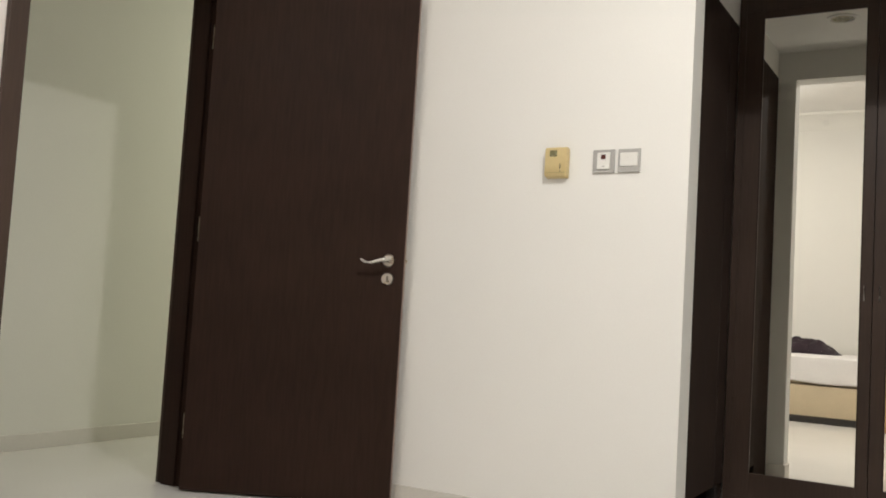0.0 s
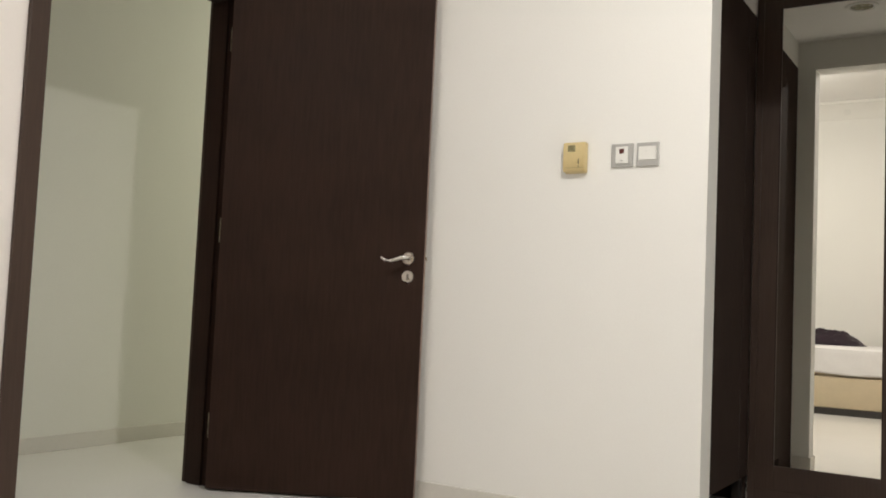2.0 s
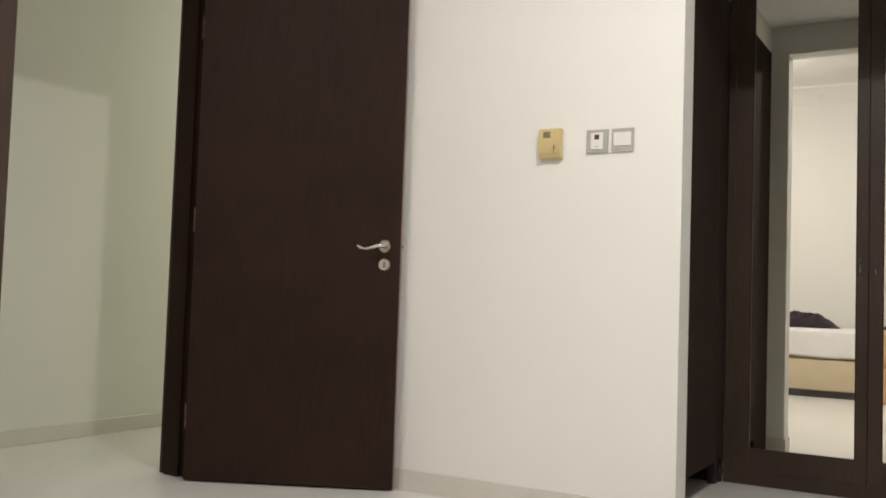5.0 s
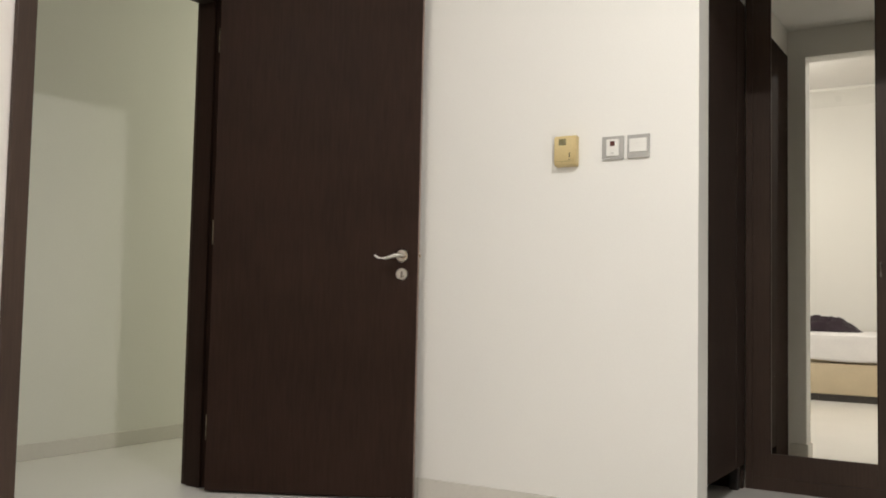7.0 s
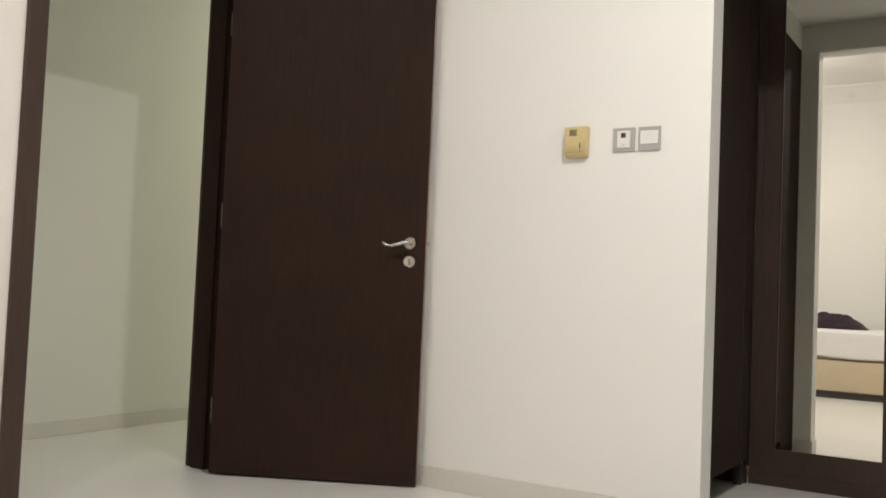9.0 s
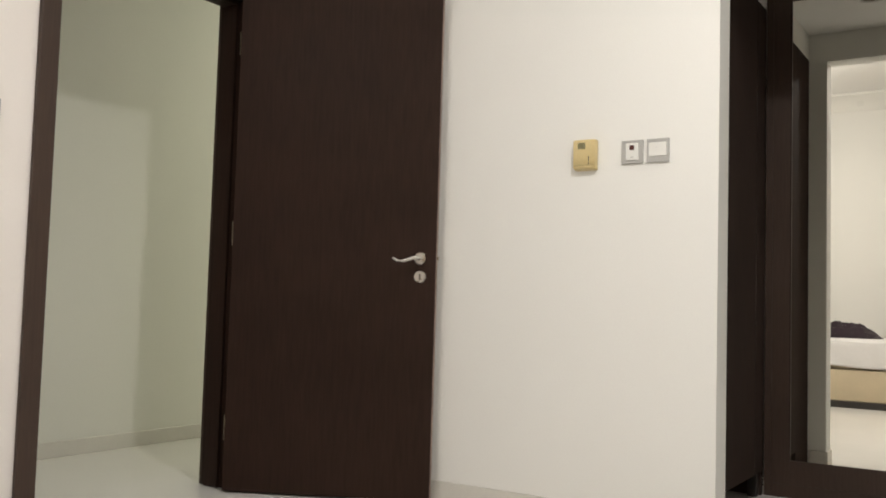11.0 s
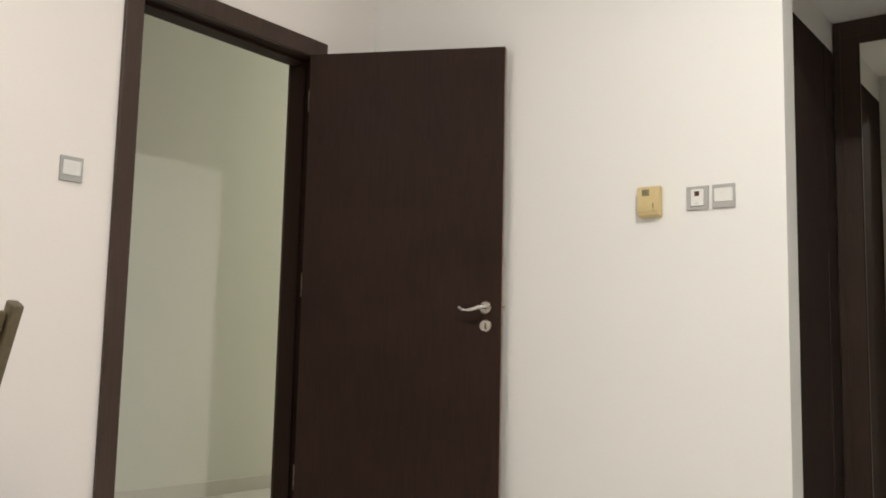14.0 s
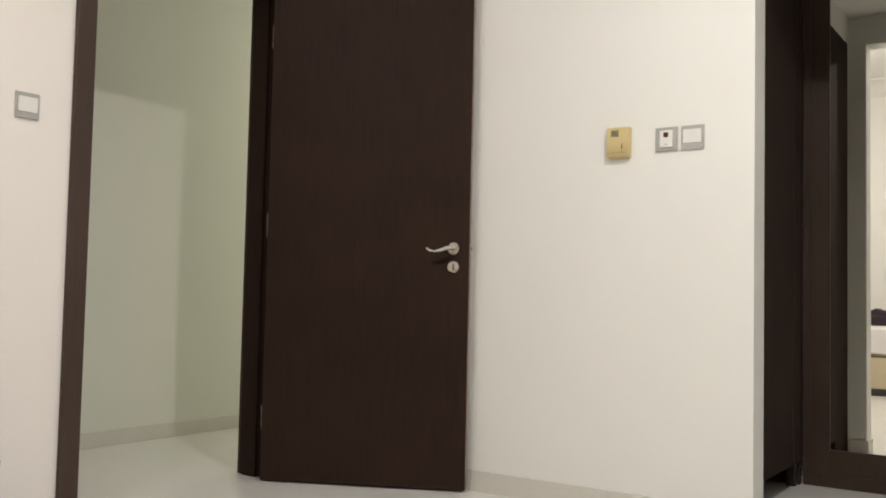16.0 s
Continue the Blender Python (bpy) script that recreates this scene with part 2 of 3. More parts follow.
def cornice(y):
    bm = bmesh.new()
    profile = [(0, -0.16), (0.006, -0.16), (0.012, -0.145), (0.035, -0.10), (0.075, -0.055), (0.12, -0.03), (0.15, -0.018), (0.155, 0), (0, 0)]
    ends = [[bm.verts.new((x, y + a, CEIL + b)) for a, b in profile] for x in (0.0, RIGHT)]
    n = len(profile)
    for i in range(n):
        bm.faces.new((ends[0][i], ends[0][(i + 1) % n], ends[1][(i + 1) % n], ends[1][i]))
    bm.faces.new(ends[0])
    bm.faces.new(ends[1][::-1])
    return bm


structure("trim_cornice", cornice(BACK), TRIM, "white moulded plaster cornice under the ceiling", "cornice", True)


# ---- doorway and open door ----
def build_doorway():
    door = thing("door_1", (0.0, (DOOR_Y0 + DOOR_Y1) / 2, 0), "open dark-stained flush wooden door in its dark frame", "door")
    door["kind"] = "structure"
    y0, y1, top = DOOR_Y0, DOOR_Y1, DOOR_TOP
    x0 = -L_THICK - 0.004
    part("jamb", boxes((x0, 0.001, y0 - 0.028, y0, 0, top), bevel=0.002), WOOD, door)
    part("jamb", boxes((x0, 0.001, y1, y1 + 0.028, 0, top), bevel=0.002), WOOD, door)
    part("head", boxes((x0, 0.001, y0 - 0.028, y1 + 0.028, top, top + 0.028), bevel=0.002), WOOD, door)
    part("door_stop", boxes((x0 + 0.03, -0.050, y0 + 0.0005, y0 + 0.014, 0, top - 0.0005), (x0 + 0.03, -0.050, y0 + 0.0145, y1 - 0.0145, top - 0.014, top - 0.0005),
                            (x0 + 0.03, -0.050, y1 - 0.014, y1 - 0.0005, 0, top - 0.0005), bevel=0.001), WOOD, door)
    # same dark frame as the jambs, its lamp-facing side coloured lighter
    part("casing", boxes((0.001, 0.021, -1.359, -1.285, 0, 2.183), bevel=0.004), LIT_WOOD, door)
    part("casing", boxes((0.001, 0.021, -0.390, -0.329, 0, 2.183), bevel=0.004), LIT_WOOD, door)
    part("casing", boxes((0.001, 0.021, -1.2845, -0.3905, 2.103, 2.183), bevel=0.004), LIT_WOOD, door)
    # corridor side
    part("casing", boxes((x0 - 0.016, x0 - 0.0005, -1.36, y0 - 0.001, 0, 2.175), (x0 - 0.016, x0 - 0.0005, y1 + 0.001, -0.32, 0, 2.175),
                         (x0 - 0.016, x0 - 0.0005, y0, y1, top + 0.002, 2.175), bevel=0.003), LIT_WOOD, door)
    # the leaf: local u along it, v out of the face that is seen, w up
    face0, turn = Vector((0.035, -0.449, 0)), math.degrees(math.atan2(0.384, 0.776))
    m = pose(face0.x, face0.y, 0, 0, 0, turn)
    width, thick = 0.866, 0.044
    leaf = part("leaf", boxes((0, width, 0, thick, 0.008, 2.100), bevel=0.002, m=m), WOOD, door)
    part("leaf_edge", boxes((width + 0.0002, width + 0.0022, 0.003, thick - 0.003, 0.010, 2.098), m=m), WOOD_EDGE, leaf, "worn pale brown door edge")
    rose, lever_z, key_z, u = 0.027, 0.989, 0.914, 0.802
    part("rose", disc(bmesh.new(), rose, 0.010, m @ pose(u, -0.005, lever_z, 90, 0, 0), 0.004), NICKEL, leaf, "round satin nickel rose", True)
    bm = bmesh.new()
    path = [(u, -0.008, lever_z), (u, -0.050, lever_z), (u - 0.006, -0.057, lever_z + 0.001), (u - 0.018, -0.060, lever_z + 0.001), (u - 0.040, -0.060, lever_z - 0.007),
            (u - 0.066, -0.059, lever_z - 0.014), (u - 0.088, -0.057, lever_z - 0.012), (u - 0.106, -0.054, lever_z - 0.001)]
    tube(bm, path, [0.010, 0.010, 0.0105, 0.0105, 0.0088, 0.0075, 0.0066, 0.005], 12, 0.85, m)
    part("lever", bm, NICKEL, leaf, "curved satin nickel lever", True)
    part("keyhole_rose", disc(bmesh.new(), 0.0255, 0.008, m @ pose(u, -0.004, key_z, 90, 0, 0), 0.003), NICKEL, leaf, "round satin nickel keyhole rose", True)
    part("keyhole", boxes((u - 0.0045, u + 0.0045, -0.0095, -0.0081, key_z - 0.014, key_z + 0.012), bevel=0.0005, m=m), KEYHOLE, leaf)
    part("latch_plate", boxes((width + 0.0023, width + 0.0035, 0.011, thick - 0.011, 0.86, 1.06), m=m), DARK_METAL, leaf)
    part("latch_bolt", boxes((width + 0.0036, width + 0.0110, 0.016, thick - 0.016, lever_z - 0.010, lever_z + 0.010), bevel=0.001, m=m), NICKEL, leaf)
    for z in (1.90, 1.08, 0.265):
        bm = disc(bmesh.new(), 0.0065, 0.085, pose(0.021, -0.431, z))
        disc(bm, 0.0075, 0.006, pose(0.021, -0.431, z + 0.048), 0.002)
        disc(bm, 0.0075, 0.006, pose(0.021, -0.431, z - 0.048), 0.002)
        part("hinge", bm, DARK_METAL, door, "dull metal hinge", True)
    return door


build_doorway()


# ---- on the walls ----
def switch(place, turn, insert, kind_label, window=None):
    """A square switch; local x across, y into the wall, z up, at its middle."""
    m = pose(*place, 0, 0, turn)
    ob = thing("light_switch", place, kind_label, "switch", "wall switches")
    bm = bmesh.new()
    a = 0.0415
    w0, w1, z0, z1 = insert
    box(bm, -a, w0, -0.009, 0, -a - 0.0015, a + 0.0015, 0.0015)
    box(bm, w1, a, -0.009, 0, -a - 0.0015, a + 0.0015, 0.0015)
    box(bm, w0 - 0.002, w1 + 0.002, -0.0087, 0, -a - 0.0013, z0, 0.0012)
    box(bm, w0 - 0.002, w1 + 0.002, -0.0087, 0, z1, a + 0.0013, 0.0012)
    box(bm, w0 - 0.001, w1 + 0.001, -0.004, 0, z0 - 0.001, z1 + 0.001)
    bmesh.ops.transform(bm, matrix=m, verts=bm.verts)
    part("plate", bm, PLATE, ob, "silver-grey plastic plate")
    bm = box(bmesh.new(), w0 + 0.0006, w1 - 0.0006, -0.0125, -0.003, z0 + 0.0006, z1 - 0.0006, 0.0018)
    bmesh.ops.transform(bm, matrix=m @ pose(0, 0, 0, 2.5 if not window else 0), verts=bm.verts)
    rocker = part("rocker", bm, ROCKER, ob, "white plastic rocker")
    if window:
        part("indicator", boxes((-0.009, 0.009, -0.0142, -0.0126, 0.006, 0.024), bevel=0.0006, m=m), RED, rocker, "small dark red indicator window")
        part("mark", boxes((-0.006, 0.006, -0.0131, -0.0126, -0.022, -0.019), m=m), PLATE, rocker)
    return ob


switch((1.6265, 0, 1.3855), 0, (-0.025, 0.025, -0.031, 0.033), "grey switch with white rocker and red indicator on cream wall", True)
switch((1.724, 0, 1.3855), 0, (-0.034, 0.034, -0.021, 0.030), "silver-grey light switch with wide white rocker on wall")
switch((0, -1.5215, 1.397), 90, (-0.034, 0.034, -0.022, 0.030), "silver-grey light switch with white rocker beside the doorway")


def thermostat():
    x0, x1, z0, z1 = 1.400, 1.4885, 1.325, 1.441
    ob = thing("thermostat", ((x0 + x1) / 2, 0, z0), "yellowed cream plastic room thermostat with small display", "thermostat")
    bm = bmesh.new()
    # a case that slopes back towards the wall at its lower edge
    profile = [(0, z0), (-0.026, z0 + 0.004), (-0.034, z0 + 0.014), (-0.034, z1 - 0.006), (-0.030, z1), (0, z1)]
    ends = [[bm.verts.new((x, y, z)) for y, z in profile] for x in (x0, x1)]
    n = len(profile)
    for i in range(n):
        bm.faces.new((ends[0][i], ends[0][(i + 1) % n], ends[1][(i + 1) % n], ends[1][i]))
    bm.faces.new(ends[0])
    bm.faces.new(ends[1][::-1])
    bmesh.ops.bevel(bm, geom=list(bm.edges), offset=0.003, segments=2, affect="EDGES")
    case = part("case", bm, YELLOWED, ob, "", True)
    part("display", boxes((x0 + 0.020, x0 + 0.050, -0.0352, -0.0338, z1 - 0.036, z1 - 0.012), bevel=0.0004), DISPLAY, case, "small grey-green display")
    part("slider_slot", boxes((x1 - 0.026, x1 - 0.0225, -0.0346, -0.0338, z0 + 0.022, z0 + 0.052)), DARK, case)
    part("slider_knob", boxes((x1 - 0.030, x1 - 0.0185, -0.0385, -0.0345, z0 + 0.026, z0 + 0.032), bevel=0.0008), YELLOWED, case)
    part("seam", boxes((x0 + 0.004, x1 - 0.004, -0.0343, -0.0338, z0 + 0.018, z0 + 0.0188)), DISPLAY, case)
    part("back_plate", boxes((x0 - 0.003, x0 - 0.0002, -0.012, 0, z0 + 0.02, z1 - 0.02), bevel=0.001), YELLOWED, ob)


thermostat()


def air_vent():
    x0, x1, z0, z1 = 0.185, 0.785, 2.512, 2.70
    ob = thing("air_vent", ((x0 + x1) / 2, 0, z0), "grey slatted air grille high on the cream wall", "air grille")
    part("frame", boxes((x0, x1, -0.012, 0, z0, z0 + 0.022), (x0, x1, -0.012, 0, z1 - 0.022, z1), (x0, x0 + 0.022, -0.0115, 0, z0 + 0.022, z1 - 0.022),
                        (x1 - 0.022, x1, -0.0115, 0, z0 + 0.022, z1 - 0.022), bevel=0.002), PLATE, ob)
    part("backing", boxes((x0 + 0.02, x1 - 0.02, -0.002, 0, z0 + 0.02, z1 - 0.02)), DARK, ob)
    for i in range(8):
        z = z0 + 0.034 + i * 0.0175
        part("slat", boxes((x0 + 0.022, x1 - 0.022, -0.006, 0.006, -0.0009, 0.0009), m=pose(0, -0.008, z, 35)), PLATE, ob)


air_vent()


# ---- the passage ----
def mirror_wardrobe():
    x0, x1, y, top = 1.851, 3.03, MIRROR_Y, 2.334
    ob = thing("wardrobe", ((x0 + x1) / 2, y + 0.3, 0), "tall dark-stained wooden wardrobe with two mirrored doors", "wardrobe")
    for a in (x0, x1 - 0.030):
        part("side_panel", boxes((a, a + 0.030, y, y + 0.60, 0, top)), LIT_WOOD, ob)
    for name, row in (("top_panel", (y + 0.03, y + 0.60, top - 0.03, top)), ("back_panel", (y + 0.58, y + 0.60, 0.06, top - 0.031)), ("bottom_panel", (y + 0.03, y + 0.57, 0.04, 0.06))):
        part(name, boxes((x0 + 0.0305, x1 - 0.0305, *row)), LIT_WOOD, ob)
    part("top_rail", boxes((x0 + 0.0305, x1 - 0.0305, y + 0.0005, y + 0.029, 2.2588, top), bevel=0.0006), LIT_WOOD, ob)
    part("plinth", boxes((x0 + 0.0305, x1 - 0.0305, y + 0.0005, y + 0.028, 0, 0.0572), bevel=0.0006), LIT_WOOD, ob)
    middle = (x0 + x1) / 2
    for a, b, mx0, mx1, hx in ((x0 + 0.0307, middle - 0.0015, 1.962, 2.390, 2.408), (middle + 0.0015, x1 - 0.0307, 2.499, 2.922, 2.468)):
        door = part("door", boxes((a, mx0, y, y + 0.022, 0.058, 2.258), (mx1, b, y, y + 0.022, 0.058, 2.258),
                                  (mx0 + 0.0002, mx1 - 0.0002, y, y + 0.022, 0.058, 0.163), (mx0 + 0.0002, mx1 - 0.0002, y, y + 0.022, 2.223, 2.258), bevel=0.0007), LIT_WOOD, ob)
        # added glossy rods that stand in for the lamp's glint on the stile edges
        for ex in (mx0 - 0.0035, mx1 + 0.0035):
            part("mirror_glint_bead", tube(bmesh.new(), [(ex, y, 0.165), (ex, y, 2.221)], 0.0016, 12), LACQUER, door, "thin glossy bead added along the mirror to catch a glint", True)
        part("mirror", boxes((mx0 - 0.004, mx1 + 0.004, y + 0.006, y + 0.010, 0.159, 2.227)), MIRROR, door, "tall clear mirror pane")
        part("handle", tube(bmesh.new(), [(hx, y - 0.0004, 0.948), (hx, y - 0.007, 0.951), (hx, y - 0.010, 0.957), (hx, y - 0.010, 1.000), (hx, y - 0.007, 1.006), (hx, y - 0.0004, 1.009)], 0.0028, 8),
             NICKEL, door, "slim chrome pull handle", True)
    part("foot", boxes((x0 - 0.012, x0 - 0.0005, y + 0.002, y + 0.020, 0, 0.075), bevel=0.002), NICKEL, ob, "small metal end strip")
    return ob


mirror_wardrobe()


def side_closet():
    x, y0, y1, top, low = 1.850, 0.124, 1.060, 2.195, 0.107
    ob = thing("closet", (1.55, 0.6, 0), "dark lacquered wooden closet filling the side of the passage", "closet")
    part("body", boxes((1.25, x - 0.024, y0, y1, low - 0.002, top)), WOOD, ob)
    part("plinth", boxes((1.25, 1.45, y0, y1, 0, low - 0.0025), (1.4505, x - 0.006, y1 - 0.020, y1, 0, low - 0.0025)), WOOD_GLOSS, ob)
    for a, b in ((y0, 0.4195), (0.4205, 0.8985), (0.8995, y1)):
        part("door", boxes((x - 0.0235, x, a, b, 0.012 if a < 0.2 else low, top), bevel=0.0012), WOOD_GLOSS, ob)
    # rod added on the door seam only to give a vertical lamp glint
    part("seam_glint_bead", tube(bmesh.new(), [(x + 0.0005, 0.899, low + 0.003), (x + 0.0005, 0.899, top - 0.003)], 0.0018, 12), LACQUER, ob, "thin glossy bead added at the closet seam to catch a glint", True)
    part("foot", boxes((x - 0.05, x - 0.012, 0.98, 1.020, 0, low - 0.0025), bevel=0.003), DARK, ob)
    return ob


side_closet()


def downlight():
    m = pose(2.231, 0.62, PASS_CEIL)
    ob = thing("downlight", (2.231, 0.62, PASS_CEIL), "round recessed ceiling downlight, switched off", "downlight")
    bm = bmesh.new()
    rings = [[bm.verts.new((2.231 + r * math.cos(k), 0.62 + r * math.sin(k), PASS_CEIL + z)) for k in (2 * math.pi * j / 32 for j in range(32))]
             for r, z in ((0.075, 0.0), (0.073, -0.006), (0.058, -0.007), (0.052, -0.001))]
    for a, b in zip(rings, rings[1:]):
        for j in range(32):
            bm.faces.new((a[j], a[(j + 1) % 32], b[(j + 1) % 32], b[j]))
    part("ring", bm, CEILING_PAINT, ob, "", True)
    part("reflector", disc(bmesh.new(), 0.052, 0.0015, m @ pose(0, 0, -0.0012)), DISPLAY, ob)


downlight()


# ---- the sleeping end, seen in the mirror ----
def bed():
    x0, x1, y1 = 0.12, 2.05, -3.335
    y0 = y1 - 0.96
    ob = thing("bed", ((x0 + x1) / 2, (y0 + y1) / 2, 0), "single divan bed, beige base, white sheet, dark plinth", "bed")
    part("plinth", boxes((x0 + 0.02, x1 - 0.02, y0 + 0.02, y1 - 0.004, 0, 0.060), bevel=0.003), DARK, ob)
    part("base", boxes((x0, x1, y0, y1, 0.0605, 0.332), bevel=0.012), DIVAN, ob, "beige upholstered divan base", True)
    part("mattress", boxes((x0 + 0.012, x1 - 0.012, y0 + 0.01, y1 - 0.035, 0.3325, 0.56), bevel=0.03), DIVAN, ob, "beige mattress", True)
    bm = bmesh.new()
    nx, ny = 90, 50
    top = 0.597
    grid = []
    for i in range(nx + 1):
        row = []
        for j in range(ny + 1):
            x = x0 + (x1 - x0) * i / nx
            v = j / ny
            if v < 0.22:
                s = 1 - v / 0.22
                hem = 0.350 + 0.020 * noise.noise((x * 1.7, 3, 0)) + 0.035 * max(0.0, min(1.0, (1.75 - x) / 0.5)) * 0.6
                y, z = y1 + 0.004 + 0.006 * noise.noise((x * 7, s * 2, 1)) * s, top - 0.02 - (top - 0.02 - hem) * s
                z = min(z, top - 0.004)
            else:
                w = (v - 0.22) / 0.78
                y = y1 + 0.002 - (y1 - y0) * w
                z = top - 0.022 * math.exp(-w * 26) + 0.006 * noise.noise((x * 3, y * 4, 2)) + 0.003 * noise.noise((x * 11, y * 9, 5))
            row.append(bm.verts.new((x, y, z)))
        grid.append(row)
    for i in range(nx):
        for j in range(ny):
            bm.faces.new((grid[i][j], grid[i + 1][j], grid[i + 1][j + 1], grid[i][j + 1]))
    sheet = part("sheet", bm, SHEET, ob, "rumpled white cotton sheet", True)
    solid = sheet.modifiers.new("thickness", "SOLIDIFY")
    solid.thickness, solid.offset = 0.004, 1
    return ob


bed()


def garment():
    """A heap of dark cloth on the bed."""
    bm = bmesh.new()
    n, m = 56, 30
    x0, x1, yc = 0.95, 1.715, -3.86
    grid = []
    for i in range(n + 1):
        row = []
        for j in range(m + 1):
            u, v = i / n, j / m * 2 - 1
            x, y = x0 + (x1 - x0) * u + 0.03 * noise.noise((v * 3, 1, u)), yc + 0.22 * v * (0.75 + 0.3 * noise.noise((u * 4, 2, 0)))
            edge = max(0.0, 1 - abs(v) ** 3) * min(1.0, (1 - u) / 0.26) ** 0.85 * min(1.0, u / 0.1)
            h = edge * (0.124 + 0.036 * noise.noise((u * 7, v * 3, 3)) + 0.030 * noise.noise((u * 21, v * 7, 4)))
            row.append(bm.verts.new((x, y, 0.602 + max(0.0, h))))
        grid.append(row)
    for i in range(n):
        for j in range(m):
            bm.faces.new((grid[i][j], grid[i + 1][j], grid[i + 1][j + 1], grid[i][j + 1]))
    ob = mesh_object("clothes", bm, GARMENT, True)
    solid = ob.modifiers.new("thickness", "SOLIDIFY")
    solid.thickness, solid.offset = 0.006, 0
    tagged(ob, "crumpled purple-black clothes heaped on the white bed", "clothes")


garment()


def armchair():
    x0, x1, y1 = 2.10, 2.66, -3.135
    y0 = y1 - 0.70
    ob = thing("armchair", ((x0 + x1) / 2, (y0 + y1) / 2, 0), "low peach upholstered armchair beside the bed", "armchair")
    part("base", boxes((x0, x1, y0 + 0.02, y1, 0.003, 0.30), bevel=0.018), PEACH, ob, "", True)
    part("seat_cushion", boxes((x0 + 0.006, x1 - 0.006, y0 + 0.20, y1 + 0.004, 0.301, 0.615), bevel=0.040), PEACH, ob, "thick peach seat cushion", True)
    part("backrest", boxes((x0 + 0.01, x1 - 0.01, y0, y0 + 0.19, 0.303, 0.64), bevel=0.04), PEACH, ob, "", True)
    return ob


armchair()


def strap():
    bm = bmesh.new()
    pts = [(2.10, -3.19, 0.630), (2.17, -3.17, 0.640), (2.23, -3.15, 0.636), (2.285, -3.125, 0.61), (2.32, -3.112, 0.555), (2.34, -3.108, 0.48), (2.355, -3.108, 0.42), (2.375, -3.107, 0.375), (2.41, -3.107, 0.357)]
    tube(bm, pts, [0.007, 0.007, 0.008, 0.010, 0.012, 0.014, 0.015, 0.015, 0.010], 12, 2.2)
    ob = thing("bag_strap", (2.30, -3.11, 0.62), "dark teal strap hanging over the peach armchair", "strap")
    band = part("band", bm, STRAP, ob, "", True)
    part("buckle", boxes((2.405, 2.435, -3.118, -3.098, 0.350, 0.366), bevel=0.004), NICKEL, band, "small metal end clip")


strap()


def window_and_curtain():
    win = thing("window_1", (3.0, BACK, 0.9), "white painted window surround behind a drawn curtain", "window")
    win["kind"] = "structure"
    part("window_frame", boxes((2.055, 2.125, BACK, BACK + 0.035, 0, 2.845), (2.055, 4.0, BACK, BACK + 0.06, 2.845, 2.855), bevel=0.003), TRIM, win)
    ob = thing("curtain", (2.9, BACK + 0.1, 2.8), "beige gathered full-length curtain, drawn", "curtain")
    bm = bmesh.new()
    nx, nz = 260, 14
    x0, x1 = 2.166, 3.85
    grid = []
    for i in range(nx + 1):
        x = x0 + (x1 - x0) * i / nx
        fold = 0.030 * math.sin(x * 44 + 2.2 * noise.noise((x * 3, 0, 0))) + 0.012 * math.sin(x * 97)
        row = []
        for k in range(nz + 1):
            z = 0.03 + 2.80 * k / nz
            row.append(bm.verts.new((x - 0.030 * (1 - k / nz) * (1 - i / nx), BACK + 0.11 + fold * (1.0 - 0.35 * k / nz) + 0.008 * noise.noise((x * 5, z * 2, 0)), z)))
        grid.append(row)
    for i in range(nx):
        for k in range(nz):
            bm.faces.new((grid[i][k], grid[i + 1][k], grid[i + 1][k + 1], grid[i][k + 1]))
    cloth = part("cloth", bm, CURTAIN, ob, "", True)
    solid = cloth.modifiers.new("thickness", "SOLIDIFY")
    solid.thickness = 0.003
    part("rail", tube(bmesh.new(), [(2.12, BACK + 0.11, 2.835), (3.9, BACK + 0.11, 2.835)], 0.010, 12), TRIM, ob, "white curtain rail", True)


window_and_curtain()


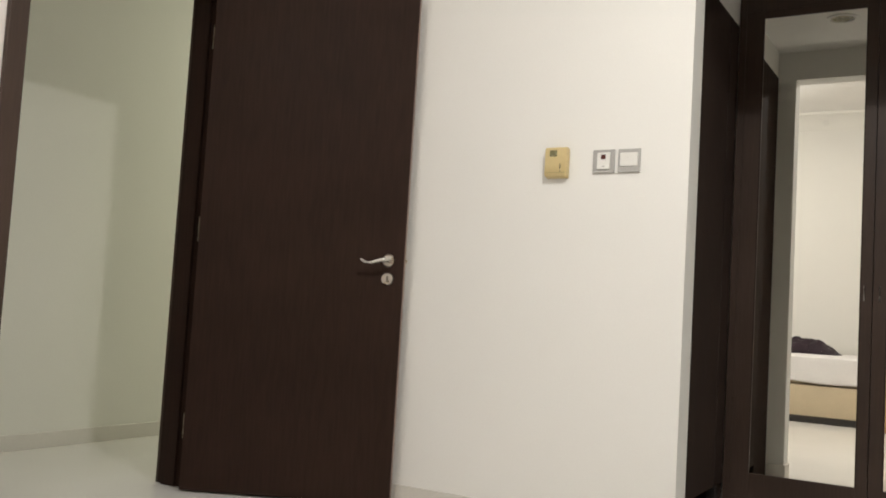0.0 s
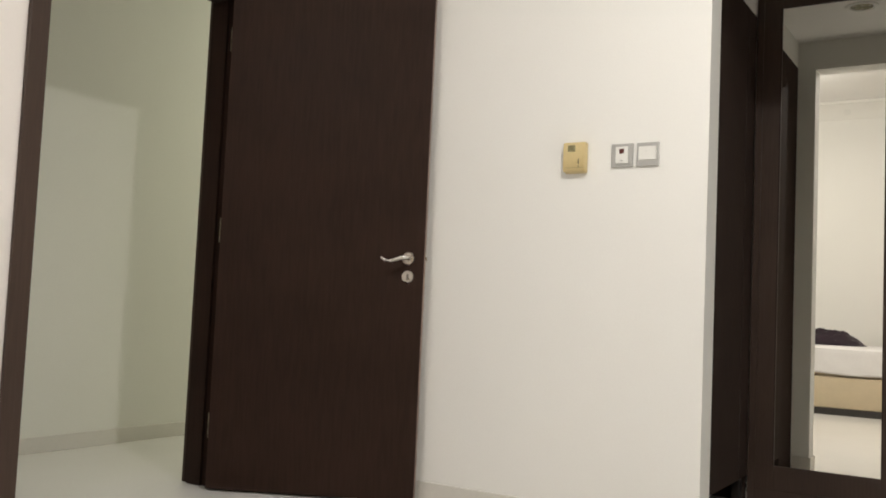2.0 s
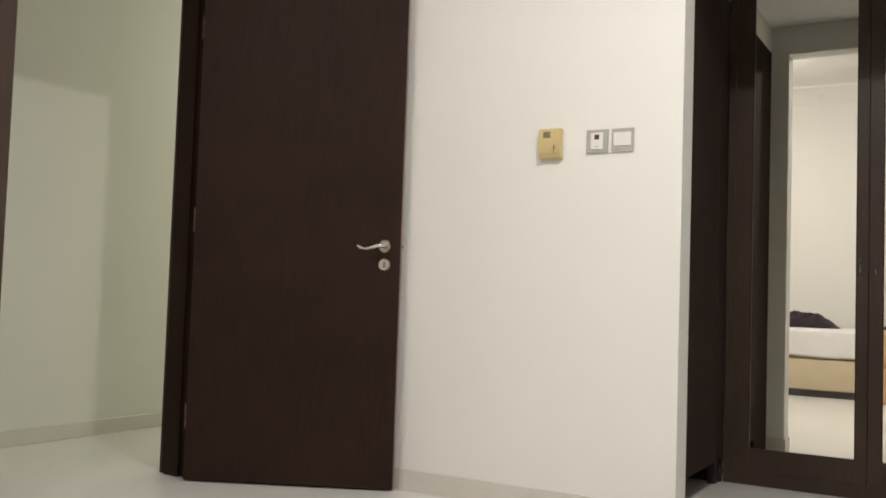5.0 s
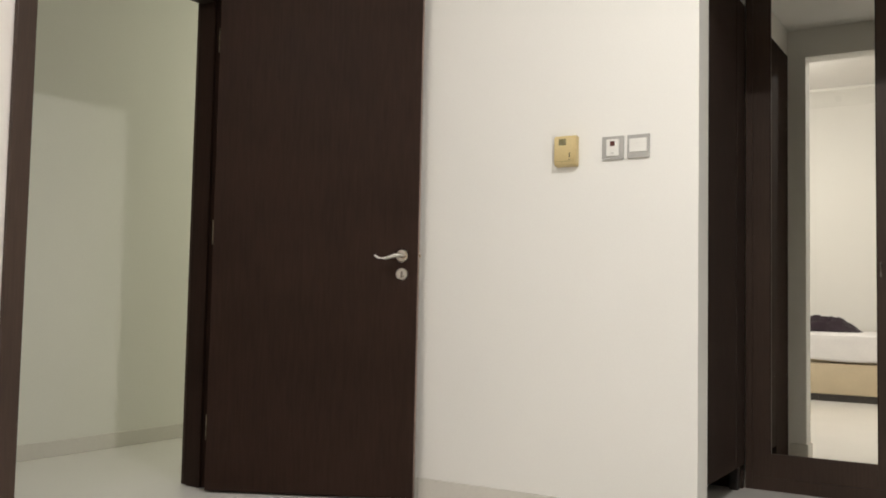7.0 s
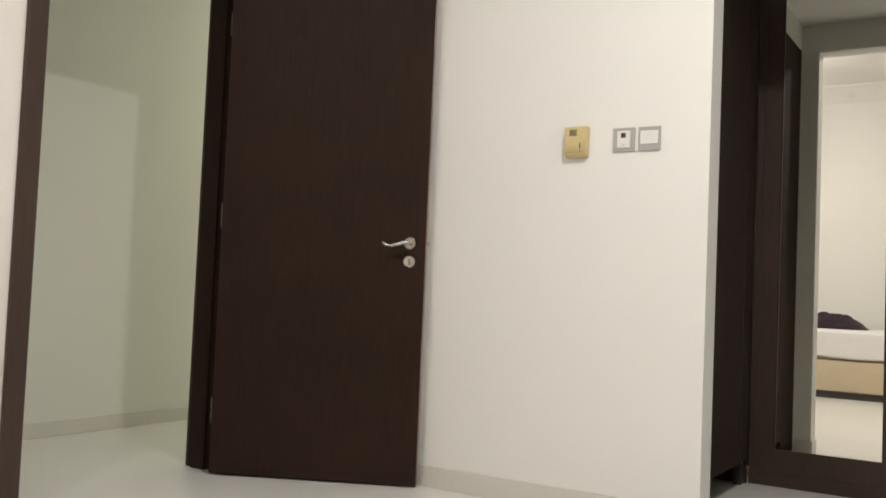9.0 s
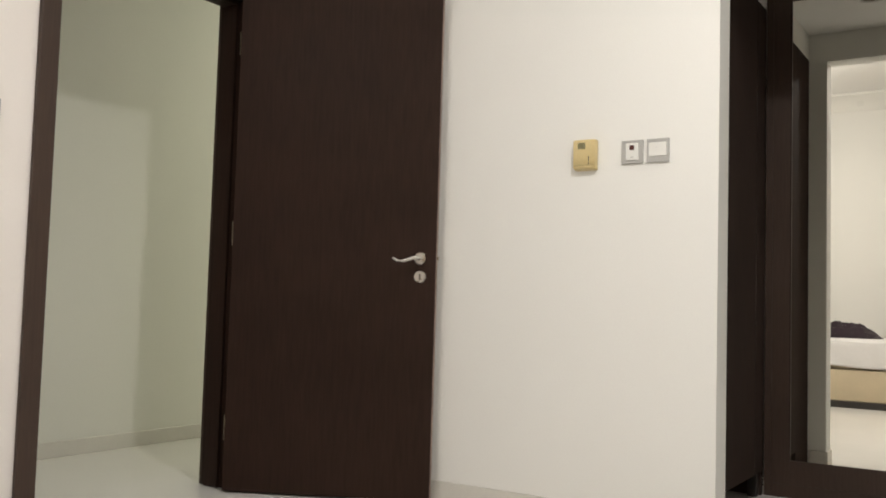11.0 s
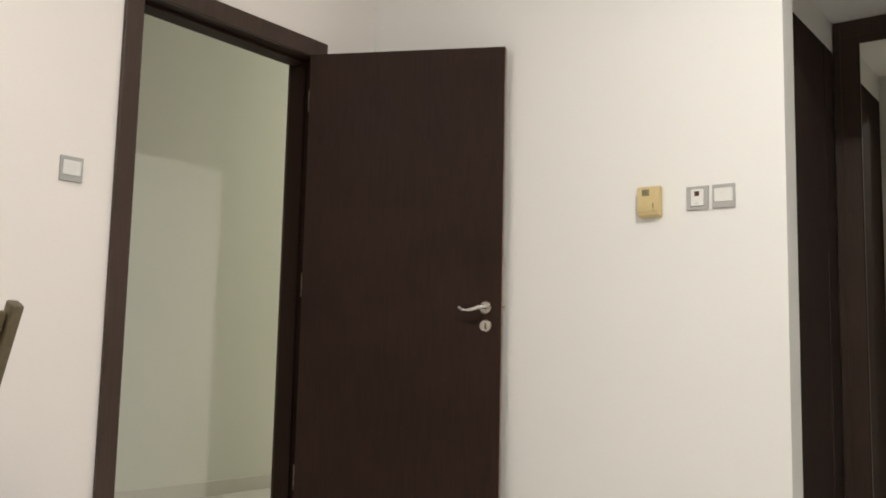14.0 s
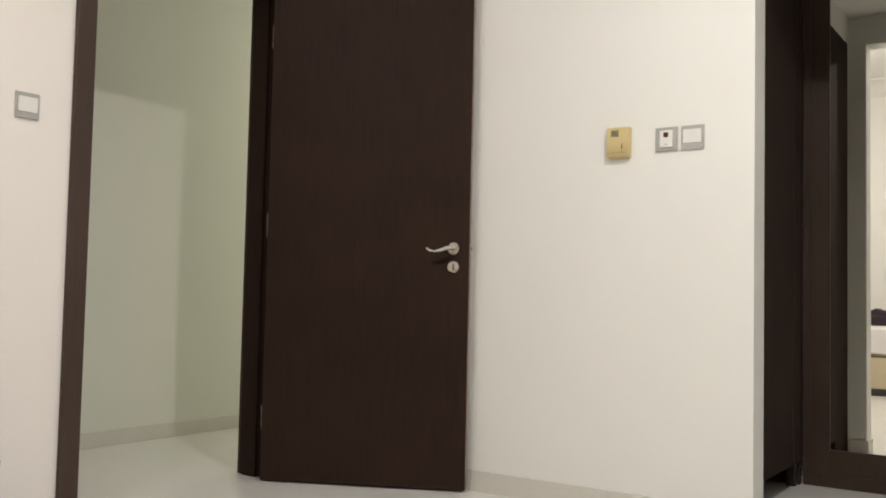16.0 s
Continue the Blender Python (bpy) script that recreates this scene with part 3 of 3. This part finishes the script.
# ---- beside the doorway ----
def wooden_chair():
    """It faces the west wall; its raked back leans into the room."""
    ob = thing("wooden_chair", (0.52, -2.28, 0), "olive-brown wooden chair with a raked slatted back", "chair")
    ya, yb, rake = -2.090, -2.475, 24
    for y in (ya, yb):
        m = pose(0.598, y, 0.45, 0, rake, 0)
        part("back_post", boxes((-0.019, 0.019, -0.015, 0.015, 0.0, 0.487), bevel=0.006, m=m), OLIVE_WOOD, ob, "", True)
        part("leg", boxes((0.577, 0.617, y - 0.016, y + 0.016, 0, 0.449), bevel=0.004), OLIVE_WOOD, ob, "", True)
        part("leg", boxes((0.225, 0.262, y - 0.016, y + 0.016, 0, 0.428), bevel=0.004), OLIVE_WOOD, ob, "", True)
    for w0, w1 in ((0.388, 0.463), (0.255, 0.300), (0.140, 0.185)):
        m = pose(0.598, 0, 0.45, 0, rake, 0)
        part("back_slat", boxes((-0.010, 0.008, yb + 0.0165, ya - 0.0165, w0, w1), bevel=0.004, m=m), OLIVE_WOOD, ob, "", True)
    part("seat", boxes((0.215, 0.576, yb - 0.015, ya + 0.015, 0.429, 0.452), bevel=0.008), OLIVE_WOOD, ob, "", True)
    return ob


wooden_chair()


def bin_blue():
    cx, cy, h = 0.141, -1.757, 0.277
    ob = thing("waste_bin", (cx, cy, 0), "pale blue plastic waste bin by the wall", "bin")
    bm = bmesh.new()
    n = 40
    profile = [(0.076, 0.0), (0.080, 0.004), (0.099, h - 0.02), (0.107, h - 0.018), (0.109, h - 0.006), (0.104, h), (0.096, h - 0.004), (0.074, 0.012), (0.0, 0.010)]
    rings = [[bm.verts.new((cx + r * math.cos(k), cy + r * math.sin(k), z)) for k in (2 * math.pi * j / n for j in range(n))] for r, z in profile]
    for a, b in zip(rings, rings[1:]):
        for j in range(n):
            bm.faces.new((a[j], a[(j + 1) % n], b[(j + 1) % n], b[j]))
    bm.faces.new(rings[0][::-1])
    bmesh.ops.remove_doubles(bm, verts=bm.verts, dist=0.0005)
    part("body", bm, BLUE, ob, "", True)


bin_blue()
